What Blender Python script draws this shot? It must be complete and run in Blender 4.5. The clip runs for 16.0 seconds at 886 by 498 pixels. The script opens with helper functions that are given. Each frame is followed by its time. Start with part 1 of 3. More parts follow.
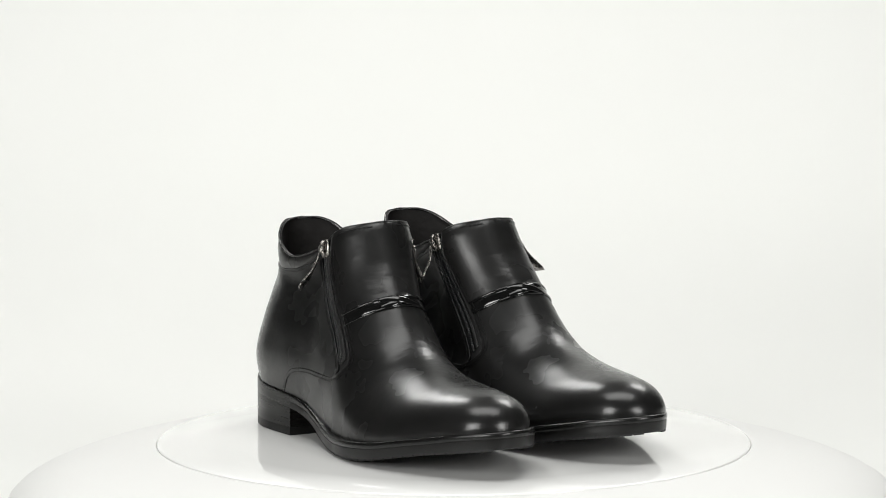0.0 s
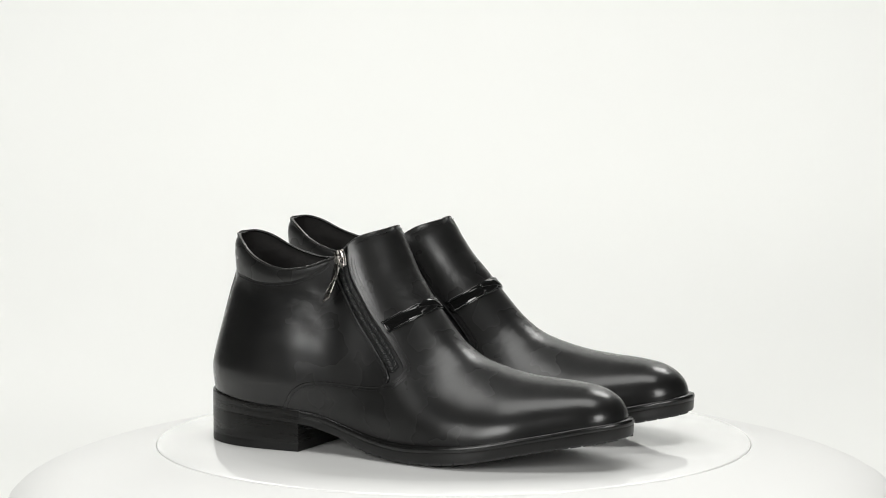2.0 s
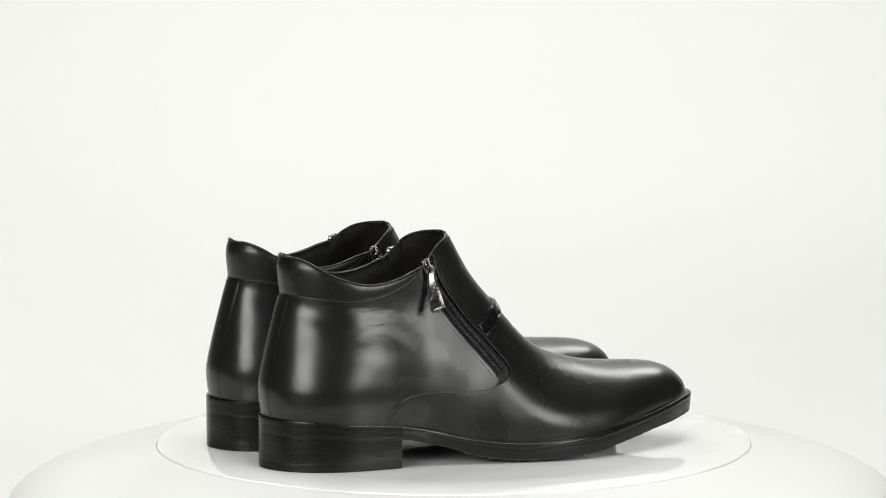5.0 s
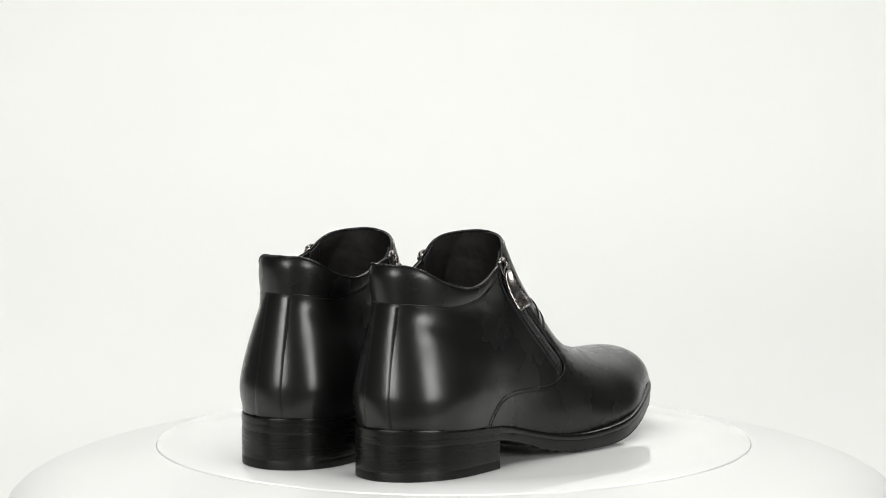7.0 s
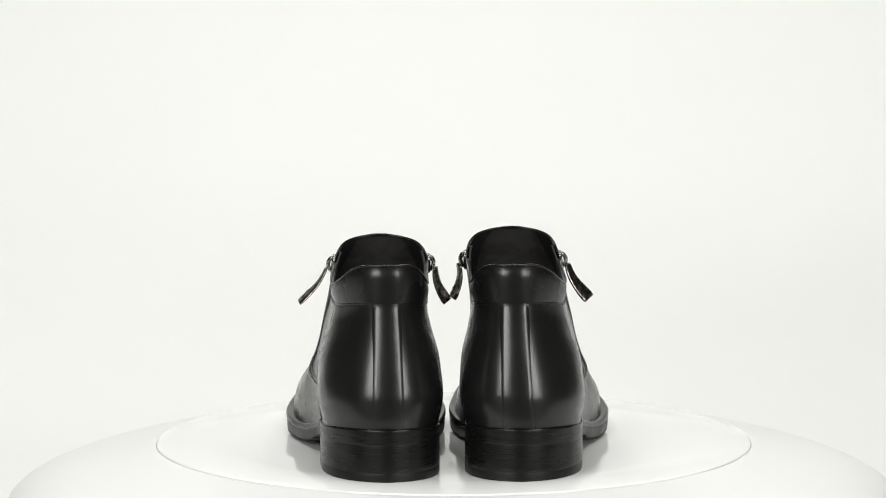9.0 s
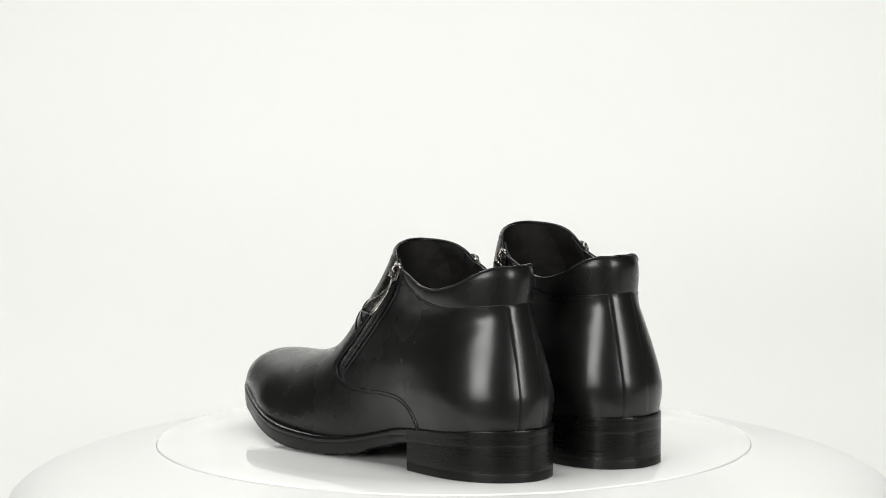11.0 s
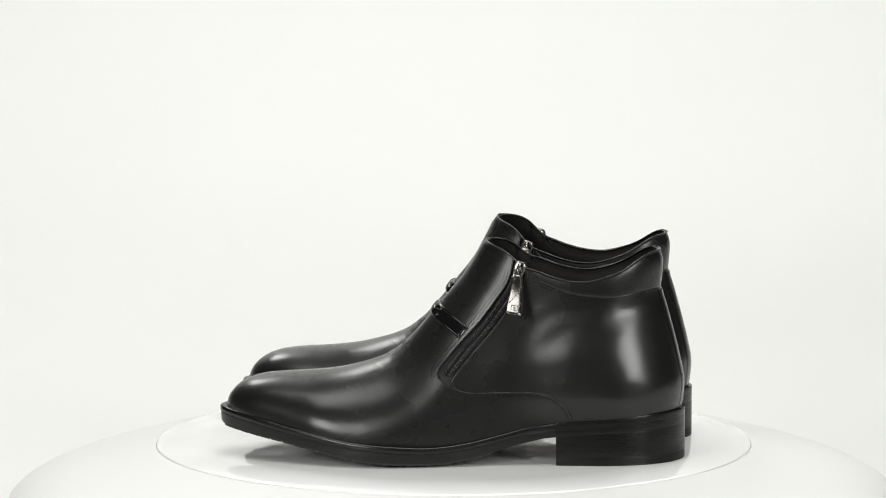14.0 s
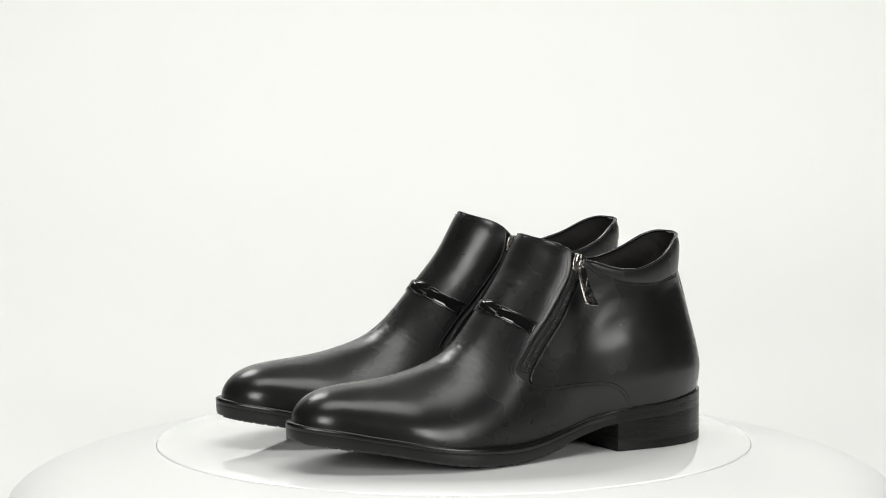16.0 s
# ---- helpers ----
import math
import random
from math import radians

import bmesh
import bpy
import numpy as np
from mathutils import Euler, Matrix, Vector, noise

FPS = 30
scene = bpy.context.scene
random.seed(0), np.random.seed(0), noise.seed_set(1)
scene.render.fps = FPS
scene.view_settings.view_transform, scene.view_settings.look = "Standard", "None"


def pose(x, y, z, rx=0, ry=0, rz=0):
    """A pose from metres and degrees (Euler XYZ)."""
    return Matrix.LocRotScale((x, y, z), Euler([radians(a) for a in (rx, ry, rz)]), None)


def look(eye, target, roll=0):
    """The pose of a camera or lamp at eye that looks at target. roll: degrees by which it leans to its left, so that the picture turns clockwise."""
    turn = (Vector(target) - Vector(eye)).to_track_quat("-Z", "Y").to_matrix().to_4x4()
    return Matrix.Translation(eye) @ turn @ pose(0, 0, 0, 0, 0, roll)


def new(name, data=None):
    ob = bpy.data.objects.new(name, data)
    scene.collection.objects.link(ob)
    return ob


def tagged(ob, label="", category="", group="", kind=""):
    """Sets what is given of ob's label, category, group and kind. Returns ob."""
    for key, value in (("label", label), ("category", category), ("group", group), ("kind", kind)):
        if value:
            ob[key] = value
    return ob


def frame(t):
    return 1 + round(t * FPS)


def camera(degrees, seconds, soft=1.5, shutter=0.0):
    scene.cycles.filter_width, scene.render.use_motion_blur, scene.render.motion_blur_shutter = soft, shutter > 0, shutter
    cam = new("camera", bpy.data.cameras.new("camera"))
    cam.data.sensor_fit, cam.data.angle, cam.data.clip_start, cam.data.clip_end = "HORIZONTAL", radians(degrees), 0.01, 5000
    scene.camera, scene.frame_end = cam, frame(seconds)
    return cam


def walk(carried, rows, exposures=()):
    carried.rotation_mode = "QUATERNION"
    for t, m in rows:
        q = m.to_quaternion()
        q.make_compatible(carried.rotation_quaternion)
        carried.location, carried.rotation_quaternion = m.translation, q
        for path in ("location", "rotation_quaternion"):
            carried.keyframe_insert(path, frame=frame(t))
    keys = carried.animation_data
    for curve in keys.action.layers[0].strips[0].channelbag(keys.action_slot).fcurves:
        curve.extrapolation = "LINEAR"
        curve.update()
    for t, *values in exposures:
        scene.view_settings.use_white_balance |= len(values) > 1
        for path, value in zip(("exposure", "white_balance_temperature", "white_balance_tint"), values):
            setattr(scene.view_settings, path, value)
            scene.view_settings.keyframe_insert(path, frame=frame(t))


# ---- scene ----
TOP = 0.062            # height of the turntable's disc above the paper
SPIN = 16.504          # degrees a second, counter-clockwise from above
EYE = (-0.0070, -3.5483, 0.6180 + TOP)
TILT = 7.838
cam = camera(9.4354, 16.0, soft=1.0)
cam_pose = pose(*EYE, 90 - TILT, 0, 0) @ pose(0, 0, 0, 0, 0, -0.1)
walk(cam, [(0.0, cam_pose), (16.0, cam_pose)])

# ---- world and lamps ----
world = bpy.data.worlds.new("studio_dark")
world.use_nodes = True
world.node_tree.nodes["Background"].inputs[0].default_value = (0.8, 0.82, 0.85, 1)
world.node_tree.nodes["Background"].inputs[1].default_value = 0.006
scene.world = world
scene.view_settings.exposure = 0.0


def area(name, eye, target, wide, high, watts, color=(1, 1, 1)):
    lamp = bpy.data.lights.new(name, "AREA")
    lamp.shape, lamp.size, lamp.size_y, lamp.energy, lamp.color = "RECTANGLE", wide, high, watts, color
    ob = new(name, lamp)
    ob.matrix_world = look(eye, target)
    return ob


WARM = (1.0, 1.0, 0.975)
area("softbox_left_lamp", (-1.2, -2.0, 0.95), (0, 0, 0.12), 0.95, 0.90, 31, WARM)
area("softbox_right_lamp", (1.5, -1.8, 0.85), (0, 0, 0.12), 0.70, 0.90, 24, WARM)
area("softbox_top_lamp", (0, -0.3, 1.9), (0, 0, 0), 1.6, 0.8, 20, WARM)
# unseen fill pair, added only to bring the paper up to white
area("backdrop_left_fill", (-1.15, 2.0, 2.35), (-0.2, 1.75, 0), 0.8, 0.8, 26.2, WARM)
area("backdrop_right_fill", (1.15, 2.0, 2.35), (0.2, 1.75, 0), 0.8, 0.8, 24.6, WARM)


# ---- materials ----
def material(name, color, rough=0.5, metal=0.0, coat=0.0, spec=0.5):
    m = bpy.data.materials.new(name)
    m.use_nodes = True
    b = m.node_tree.nodes["Principled BSDF"]
    b.inputs["Base Color"].default_value = (*color, 1)
    b.inputs["Roughness"].default_value = rough
    b.inputs["Metallic"].default_value = metal
    b.inputs["Coat Weight"].default_value = coat
    b.inputs["Specular IOR Level"].default_value = spec
    return m


def noise_tex(m, scale, detail=4.0, stretch=(1, 1, 1), kind="ShaderNodeTexNoise"):
    nt = m.node_tree
    tc, mp, tx = nt.nodes.new("ShaderNodeTexCoord"), nt.nodes.new("ShaderNodeMapping"), nt.nodes.new(kind)
    mp.inputs["Scale"].default_value = stretch
    tx.inputs["Scale"].default_value = scale
    if "Detail" in tx.inputs:
        tx.inputs["Detail"].default_value = detail
    nt.links.new(tc.outputs["Object"], mp.inputs["Vector"])
    nt.links.new(mp.outputs["Vector"], tx.inputs["Vector"])
    return tx.outputs[0]


def ramp_to(m, out, socket, lo, hi, a=0.3, b=0.7):
    nt = m.node_tree
    r = nt.nodes.new("ShaderNodeMapRange")
    r.inputs["From Min"].default_value, r.inputs["From Max"].default_value = a, b
    r.inputs["To Min"].default_value, r.inputs["To Max"].default_value = lo, hi
    nt.links.new(out, r.inputs["Value"])
    nt.links.new(r.outputs[0], nt.nodes["Principled BSDF"].inputs[socket])


def tint(m, out, c0, c1, a=0.35, b=0.65):
    nt = m.node_tree
    r = nt.nodes.new("ShaderNodeValToRGB")
    r.color_ramp.elements[0].position, r.color_ramp.elements[1].position = a, b
    r.color_ramp.elements[0].color, r.color_ramp.elements[1].color = (*c0, 1), (*c1, 1)
    nt.links.new(out, r.inputs[0])
    nt.links.new(r.outputs[0], nt.nodes["Principled BSDF"].inputs["Base Color"])


def relief(m, outs):
    """Chains bumps: (height output, strength, distance)."""
    nt, last = m.node_tree, None
    for out, strength, dist in outs:
        n = nt.nodes.new("ShaderNodeBump")
        n.inputs["Strength"].default_value, n.inputs["Distance"].default_value = strength, dist
        nt.links.new(out, n.inputs["Height"])
        if last:
            nt.links.new(last, n.inputs["Normal"])
        last = n.outputs[0]
    nt.links.new(last, nt.nodes["Principled BSDF"].inputs["Normal"])
    return last


def crease_mask(m, at, size, detail):
    """Fine flex wrinkles that run across the foot, within a soft patch."""
    nt = m.node_tree
    tc, mp, gr = nt.nodes.new("ShaderNodeTexCoord"), nt.nodes.new("ShaderNodeMapping"), nt.nodes.new("ShaderNodeTexGradient")
    gr.gradient_type = "SPHERICAL"
    mp.vector_type = "TEXTURE"
    mp.inputs["Location"].default_value, mp.inputs["Scale"].default_value = at, size
    nt.links.new(tc.outputs["Object"], mp.inputs["Vector"])
    nt.links.new(mp.outputs["Vector"], gr.inputs["Vector"])
    mul = nt.nodes.new("ShaderNodeMath")
    mul.operation = "MULTIPLY"
    nt.links.new(gr.outputs["Fac"], mul.inputs[0])
    nt.links.new(noise_tex(m, 1.0, 1.5, detail), mul.inputs[1])
    return mul.outputs[0]


def leather(name, creased=False, rough=0.46, coat=0.8, shine=0.96):
    """Grained hide under a thin polish, glossiest at heel and toe."""
    m = material(name, (0.006, 0.006, 0.006), rough, coat=coat, spec=0.12)
    tint(m, noise_tex(m, 30), (0.0050, 0.0050, 0.0050), (0.0080, 0.0078, 0.0076))
    nt = m.node_tree
    b = nt.nodes["Principled BSDF"]
    ramp_to(m, noise_tex(m, 240, 4), "Roughness", rough - 0.05, rough + 0.06)
    tc, sep, curve, mix = (nt.nodes.new(k) for k in ("ShaderNodeTexCoord", "ShaderNodeSeparateXYZ", "ShaderNodeValToRGB", "ShaderNodeMath"))
    nt.links.new(tc.outputs["Object"], sep.inputs[0])
    scale = nt.nodes.new("ShaderNodeMath")
    scale.operation, scale.inputs[1].default_value = "MULTIPLY", 3.2
    nt.links.new(sep.outputs["X"], scale.inputs[0])
    nt.links.new(scale.outputs[0], curve.inputs[0])
    ends = curve.color_ramp.elements
    ends[0].position, ends[1].position = 0.15, 0.86
    ends[0].color, ends[1].color = (0.24, 0.24, 0.24, 1), (0.23, 0.23, 0.23, 1)
    for at, v in ((0.38, 0.29), (0.62, 0.28)):
        curve.color_ramp.elements.new(at).color = (v, v, v, 1)
    cloud = nt.nodes.new("ShaderNodeMapRange")
    cloud.inputs["From Min"].default_value, cloud.inputs["From Max"].default_value = 0.3, 0.7
    cloud.inputs["To Min"].default_value, cloud.inputs["To Max"].default_value = 0.9 * shine, 1.15 * shine
    nt.links.new(noise_tex(m, 40, 2), cloud.inputs["Value"])
    mix.operation = "MULTIPLY"
    nt.links.new(curve.outputs[0], mix.inputs[0])
    nt.links.new(cloud.outputs[0], mix.inputs[1])
    nt.links.new(mix.outputs[0], b.inputs["Coat Roughness"])
    bumps = [(noise_tex(m, 42, 1), 0.12, 0.003), (noise_tex(m, 150, 1), 0.03, 0.0012)]
    if creased:
        bumps += [(crease_mask(m, (0.190, 0.0, 0.064), (0.036, 0.05, 0.032), (330, 60, 250)), 0.36, 0.0009),
                  (crease_mask(m, (0.150, 0.0, 0.120), (0.040, 0.045, 0.040), (150, 60, 200)), 0.5, 0.0010)]
    else:
        bumps += [(crease_mask(m, (0.066, 0.0, 0.094), (0.045, 0.06, 0.026), (110, 40, 300)), 0.5, 0.0010)]
    bumps += [(noise_tex(m, 900, 3, kind="ShaderNodeTexVoronoi"), 0.05, 0.0004), (noise_tex(m, 1700, 3), 0.07, 0.0003)]
    nt.links.new(relief(m, bumps), b.inputs["Coat Normal"])
    return m


LEATHER = leather("black_polished_leather")
VAMP = leather("black_polished_vamp_leather", True)
COLLAR_LEATHER = leather("soft_black_collar_leather", rough=0.48, coat=0.72, shine=1.1)
PATENT = material("black_patent_leather", (0.006, 0.006, 0.006), 0.06, spec=0.6)
relief(PATENT, [(noise_tex(PATENT, 120, 2), 0.1, 0.001)])
LINING = material("dark_lining_leather", (0.0055, 0.0048, 0.0044), 0.65, spec=0.22)
relief(LINING, [(noise_tex(LINING, 75, 2), 0.5, 0.004), (noise_tex(LINING, 700, 4), 0.3, 0.0006)])
TAPE = material("black_woven_zip_tape", (0.012, 0.012, 0.012), 0.7)
relief(TAPE, [(noise_tex(TAPE, 1500, 2), 0.5, 0.0005)])
TEETH = material("black_zip_teeth", (0.014, 0.014, 0.014), 0.3)
METAL = material("dark_polished_chrome", (0.25, 0.235, 0.22), 0.16, 1.0)
ramp_to(METAL, noise_tex(METAL, 300, 4), "Roughness", 0.18, 0.32)
METAL_DARK = material("dark_engraved_metal", (0.09, 0.085, 0.08), 0.35, 1.0)
RUBBER = material("black_rubber_outsole", (0.006, 0.006, 0.0058), 0.36, spec=0.33)
ramp_to(RUBBER, noise_tex(RUBBER, 50, 5), "Roughness", 0.28, 0.45)
relief(RUBBER, [(noise_tex(RUBBER, 900, 4), 0.15, 0.0004)])
WELT = material("black_waxed_welt", (0.006, 0.006, 0.0058), 0.27, spec=0.42)
relief(WELT, [(noise_tex(WELT, 500, 4), 0.2, 0.0005)])
STACK = material("black_stacked_heel", (0.006, 0.0058, 0.0055), 0.3, spec=0.3)
ramp_to(STACK, noise_tex(STACK, 30, 6, (1, 1, 30)), "Roughness", 0.25, 0.33)
relief(STACK, [(noise_tex(STACK, 40, 6, (1, 1, 28)), 0.04, 0.0008)])
UNDERSIDE = material("dull_black_tread", (0.012, 0.012, 0.012), 0.6)
THREAD = material("black_waxed_thread", (0.008, 0.008, 0.008), 0.32)
ACRYLIC = material("white_gloss_acrylic", (0.86, 0.86, 0.85), 0.1, spec=0.5)
ramp_to(ACRYLIC, noise_tex(ACRYLIC, 9, 4), "Roughness", 0.025, 0.05)
PLINTH = material("white_satin_plinth", (0.77, 0.77, 0.757), 0.55)
relief(PLINTH, [(noise_tex(PLINTH, 18, 4), 0.15, 0.004)])
PAPER = material("white_backdrop_paper", (0.84, 0.845, 0.825), 0.85)
relief(PAPER, [(noise_tex(PAPER, 3, 3), 0.15, 0.01)])
PLASTER = material("dark_grey_studio_paint", (0.04, 0.04, 0.04), 0.8)
relief(PLASTER, [(noise_tex(PLASTER, 60, 4), 0.2, 0.002)])
CONCRETE = material("grey_studio_floor", (0.16, 0.155, 0.15), 0.6)
tint(CONCRETE, noise_tex(CONCRETE, 4, 6), (0.05, 0.05, 0.048), (0.08, 0.078, 0.075))


# ---- mesh helpers ----
def mesh_from(name, verts, faces, mat, smooth=True):
    me = bpy.data.meshes.new(name)
    me.from_pydata([tuple(map(float, v)) for v in verts], [], [tuple(map(int, f)) for f in faces])
    me.materials.append(mat)
    bm = bmesh.new()
    bm.from_mesh(me)
    bmesh.ops.remove_doubles(bm, verts=bm.verts, dist=1e-6)
    bmesh.ops.recalc_face_normals(bm, faces=bm.faces)
    bm.to_mesh(me)
    bm.free()
    if smooth:
        me.polygons.foreach_set("use_smooth", [True] * len(me.polygons))
    return me


def part(name, me, parent, label=""):
    ob = new(name, me)
    ob.parent = parent
    if label:
        ob["label"] = label
    return ob


def box_mesh(name, size, mat, bevel=0.0):
    bm = bmesh.new()
    bmesh.ops.create_cube(bm, size=1)
    bmesh.ops.scale(bm, vec=size, verts=bm.verts)
    if bevel:
        bmesh.ops.bevel(bm, geom=bm.edges, offset=bevel, segments=2, affect="EDGES")
    me = bpy.data.meshes.new(name)
    bm.to_mesh(me)
    bm.free()
    me.materials.append(mat)
    return me


def lathe(name, profile, mat, steps=192):
    """A turned solid: profile of (radius, height) from the axis below to the axis above."""
    verts, faces, n = [], [], len(profile)
    for i in range(steps):
        a = 2 * math.pi * i / steps
        verts += [(r * math.cos(a), r * math.sin(a), z) for r, z in profile]
    for i in range(steps):
        j = (i + 1) % steps
        faces += [(i * n + k, j * n + k, j * n + k + 1, i * n + k + 1) for k in range(n - 1)]
    return mesh_from(name, verts, faces, mat)


def spline(points, n):
    """n points along a smooth curve through the points, evenly spaced by length."""
    p = np.array(points, float)
    q = np.vstack([2 * p[0] - p[1], p, 2 * p[-1] - p[-2]])
    out = []
    for i in range(len(p) - 1):
        t = np.linspace(0, 1, 24, endpoint=False)[:, None]
        a, b, c, d = q[i:i + 4]
        out.append(0.5 * (2 * b + (c - a) * t + (2 * a - 5 * b + 4 * c - d) * t ** 2 + (3 * b - a - 3 * c + d) * t ** 3))
    out = np.vstack(out + [p[-1:]])
    s = np.r_[0, np.cumsum(np.linalg.norm(np.diff(out, axis=0), axis=1))]
    k = np.linspace(0, s[-1], n)
    return np.stack([np.interp(k, s, out[:, j]) for j in range(out.shape[1])], 1)


def smooth_fn(points):
    """A smooth function of x through (x, value) points."""
    c = spline(points, 400)
    return lambda x: np.interp(x, c[:, 0], c[:, 1])


def smoothstep(a, b, x):
    t = np.clip((x - a) / (b - a), 0, 1)
    return t * t * (3 - 2 * t)


# ---- studio ----
def build_studio():
    """A white paper sweep in a closed dark room."""
    half, back, bend, high = 2.3, 2.6, 0.9, 2.7
    line = [(-0.31, 0.0), (back - bend, 0.0)]
    line += [(back - bend + bend * math.sin(a), bend - bend * math.cos(a)) for a in np.linspace(0, math.pi / 2, 24)[1:]]
    line += [(back, high)]
    verts, faces = [], []
    for y, z in line:
        verts += [(-half, y, z), (half, y, z), (-half, y + 0.002, z - 0.002), (half, y + 0.002, z - 0.002)]
    for i in range(len(line) - 1):
        a, b = 4 * i, 4 * i + 4
        faces += [(a, a + 1, b + 1, b), (a + 2, b + 2, b + 3, a + 3), (a, b, b + 2, a + 2), (a + 1, a + 3, b + 3, b + 1)]
    tagged(new("backdrop", mesh_from("backdrop", verts, faces, PAPER)), "seamless white paper sweep behind the turntable", "backdrop", kind="structure")
    w, d, h = 3.2, 4.4, 3.0
    for name, size, at, mat in (("floor", (2 * w + 0.2, 2 * d + 0.2, 0.1), (0, 0, -0.056), CONCRETE),
                                ("ceiling", (2 * w + 0.2, 2 * d + 0.2, 0.1), (0, 0, h + 0.05), PLASTER),
                                ("wall_north", (2 * w, 0.1, h), (0, d, h / 2), PLASTER), ("wall_south", (2 * w, 0.1, h), (0, -d, h / 2), PLASTER),
                                ("wall_east", (0.1, 2 * d, h), (w, 0, h / 2), PLASTER), ("wall_west", (0.1, 2 * d, h), (-w, 0, h / 2), PLASTER)):
        ob = new(name, box_mesh(name, size, mat))
        ob.location = at
        tagged(ob, "plain dark grey studio " + name.split("_")[0], name.split("_")[0], kind="structure")


def build_turntable():
    """The still plinth and the turning disc on it."""
    table = new("turntable")
    tagged(table, "white turntable with a glossy disc over a wider round base", "turntable")
    part("base", lathe("base", [(0, 0.001), (0.305, 0.001), (0.3045, TOP - 0.05), (0.298, TOP - 0.036), (0.292, TOP - 0.0300), (0.284, TOP - 0.025), (0.273, TOP - 0.0202),
                                (0.261, TOP - 0.0160), (0.239, TOP - 0.0100), (0.22, TOP - 0.0060), (0.2035, TOP - 0.0018), (0.2005, TOP - 0.0012),
                                (0.1996, TOP - 0.0011), (0.1992, TOP - 0.0013), (0.1990, TOP - 0.0058), (0.06, TOP - 0.0058), (0.058, TOP - 0.0053), (0, TOP - 0.0053)], PLINTH), table, "wide satin white base with a sloping skirt")
    return part("disc", lathe("disc", [(0, TOP - 0.005), (0.190, TOP - 0.005), (0.1962, TOP - 0.0030), (0.1984, TOP - 0.0027), (0.1988, TOP - 0.0021), (0.1988, TOP - 0.0009),
                                       (0.1985, TOP - 0.0004), (0.1976, TOP), (0.15, TOP), (0.08, TOP), (0, TOP)], ACRYLIC), table, "glossy white turning disc")


# ---- the boot's form: side outline in metres, x from the heel's back to the toe ----
MM = 0.001
BACK = spline(np.array([(17.4, 138), (16, 131), (16.4, 113.5), (12.3, 98.4), (7.3, 79.6), (2.9, 60.7), (1.5, 51.2), (2, 41.8), (3.2, 33.5), (3.6, 27)]) * MM, 160)
RIDGE = spline(np.array([(130.5, 150.5), (134, 145.5), (140.3, 132.5), (145, 122.8), (151.6, 112.8), (159.8, 102.4), (170.2, 89.8), (177.8, 81), (185.5, 73.6), (196.6, 66.2), (211.8, 60.8),
                         (230, 56.6), (249, 54.6), (262, 53.8), (273, 52.7), (281, 51.3), (288.5, 48.6), (294.3, 45), (298.4, 40.8), (300.7, 36.6), (301.6, 33), (301.8, 29.9)]) * MM, 319)
TOPLINE = spline(np.array([(17.4, 138), (22, 137.6), (29, 134.4), (40, 127.4), (51, 123), (63.5, 120.2), (76, 120.8), (87, 123.5), (96, 127), (103, 130.5), (107.5, 135), (111.5, 140.5),
                           (114.5, 143.8), (120, 147.2), (130.5, 150.5)]) * MM, 300)
FEATHER = smooth_fn(np.array([(0, 31.8), (20, 31), (46, 28.5), (68, 27), (97, 24), (119, 18.5), (141, 13.5), (163, 11.3), (184, 12), (210, 14), (228, 16.5), (246, 20),
                              (265, 23.5), (285, 27.4), (312, 31.3)]) * MM)
UNDER = smooth_fn(np.array([(0, 22.5), (40, 20.5), (84, 17.5), (97, 15), (119, 9), (133, 4.6), (152, 1.4), (166, 0.7), (192, 1.2), (214, 3.6), (228, 6), (246, 9.6), (265, 13.2),
                            (283, 15.9), (293, 17.4), (302, 18.8), (312, 20.5)]) * MM)
OUTER = np.array([(0, 0), (3, 12), (9, 21.8), (17, 28.6), (28, 34.2), (45, 37.8), (70, 38.6), (100, 38), (125, 41.5), (150, 47), (175, 52.2), (195, 54.4), (215, 53.2), (240, 47.5), (262, 40),
                  (280, 32), (293, 22.8), (301, 15.4), (305.6, 8.2), (307.2, 0)]) * MM
INNER = np.array([(0, 0), (3, 12), (9, 21.8), (17, 28.6), (28, 34.2), (45, 37.8), (70, 37.6), (100, 35.4), (125, 37), (150, 43.5), (175, 50.2), (195, 53.4), (215, 53.2), (240, 48.8), (262, 42),
                  (280, 34), (293, 24.4), (301, 16.4), (305.6, 8.6), (307.2, 0)]) * MM
LENGTH = 0.3072
SEAM = spline(np.array([(70, 25), (73, 32), (79, 41), (89, 46.5), (106, 48), (123, 47.5), (140, 47.5), (149, 50), (155.5, 53), (159.8, 57.5), (159.4, 63), (146.5, 79), (131.5, 96), (118.5, 115),
                        (113.8, 127), (111.5, 140.5)]) * MM, 260)
ZIP_REAR = spline(np.array([(149, 50), (150, 56.5), (138.6, 71.5), (122, 91.5), (108.5, 111.5), (104, 122), (103, 130.5)]) * MM, 160)
ZIP_MID = spline(np.array([(155.4, 58.5), (142.6, 75.2), (126.7, 93.8), (113.5, 113.5), (107.6, 131.5)]) * MM, 160)
COLLAR_SEAM = spline(np.array([(16.4, 113.5), (32.6, 111.5), (47, 109.5), (62, 110), (76, 112.5), (87, 117), (96, 122), (103, 130.5)]) * MM, 160)
LOW = smooth_fn(np.array([(0, 37.2), (40, 37.5), (70, 37.1), (100, 35.8), (130, 39), (160, 44), (190, 47.6), (215, 47.6), (240, 44.2), (262, 36), (285, 26), (302, 18.5)]) * MM)
RADIUS = smooth_fn(np.array([(100, 36), (125, 36), (150, 40), (180, 46), (210, 44), (235, 34), (260, 27), (280, 21), (300, 16)]) * MM)
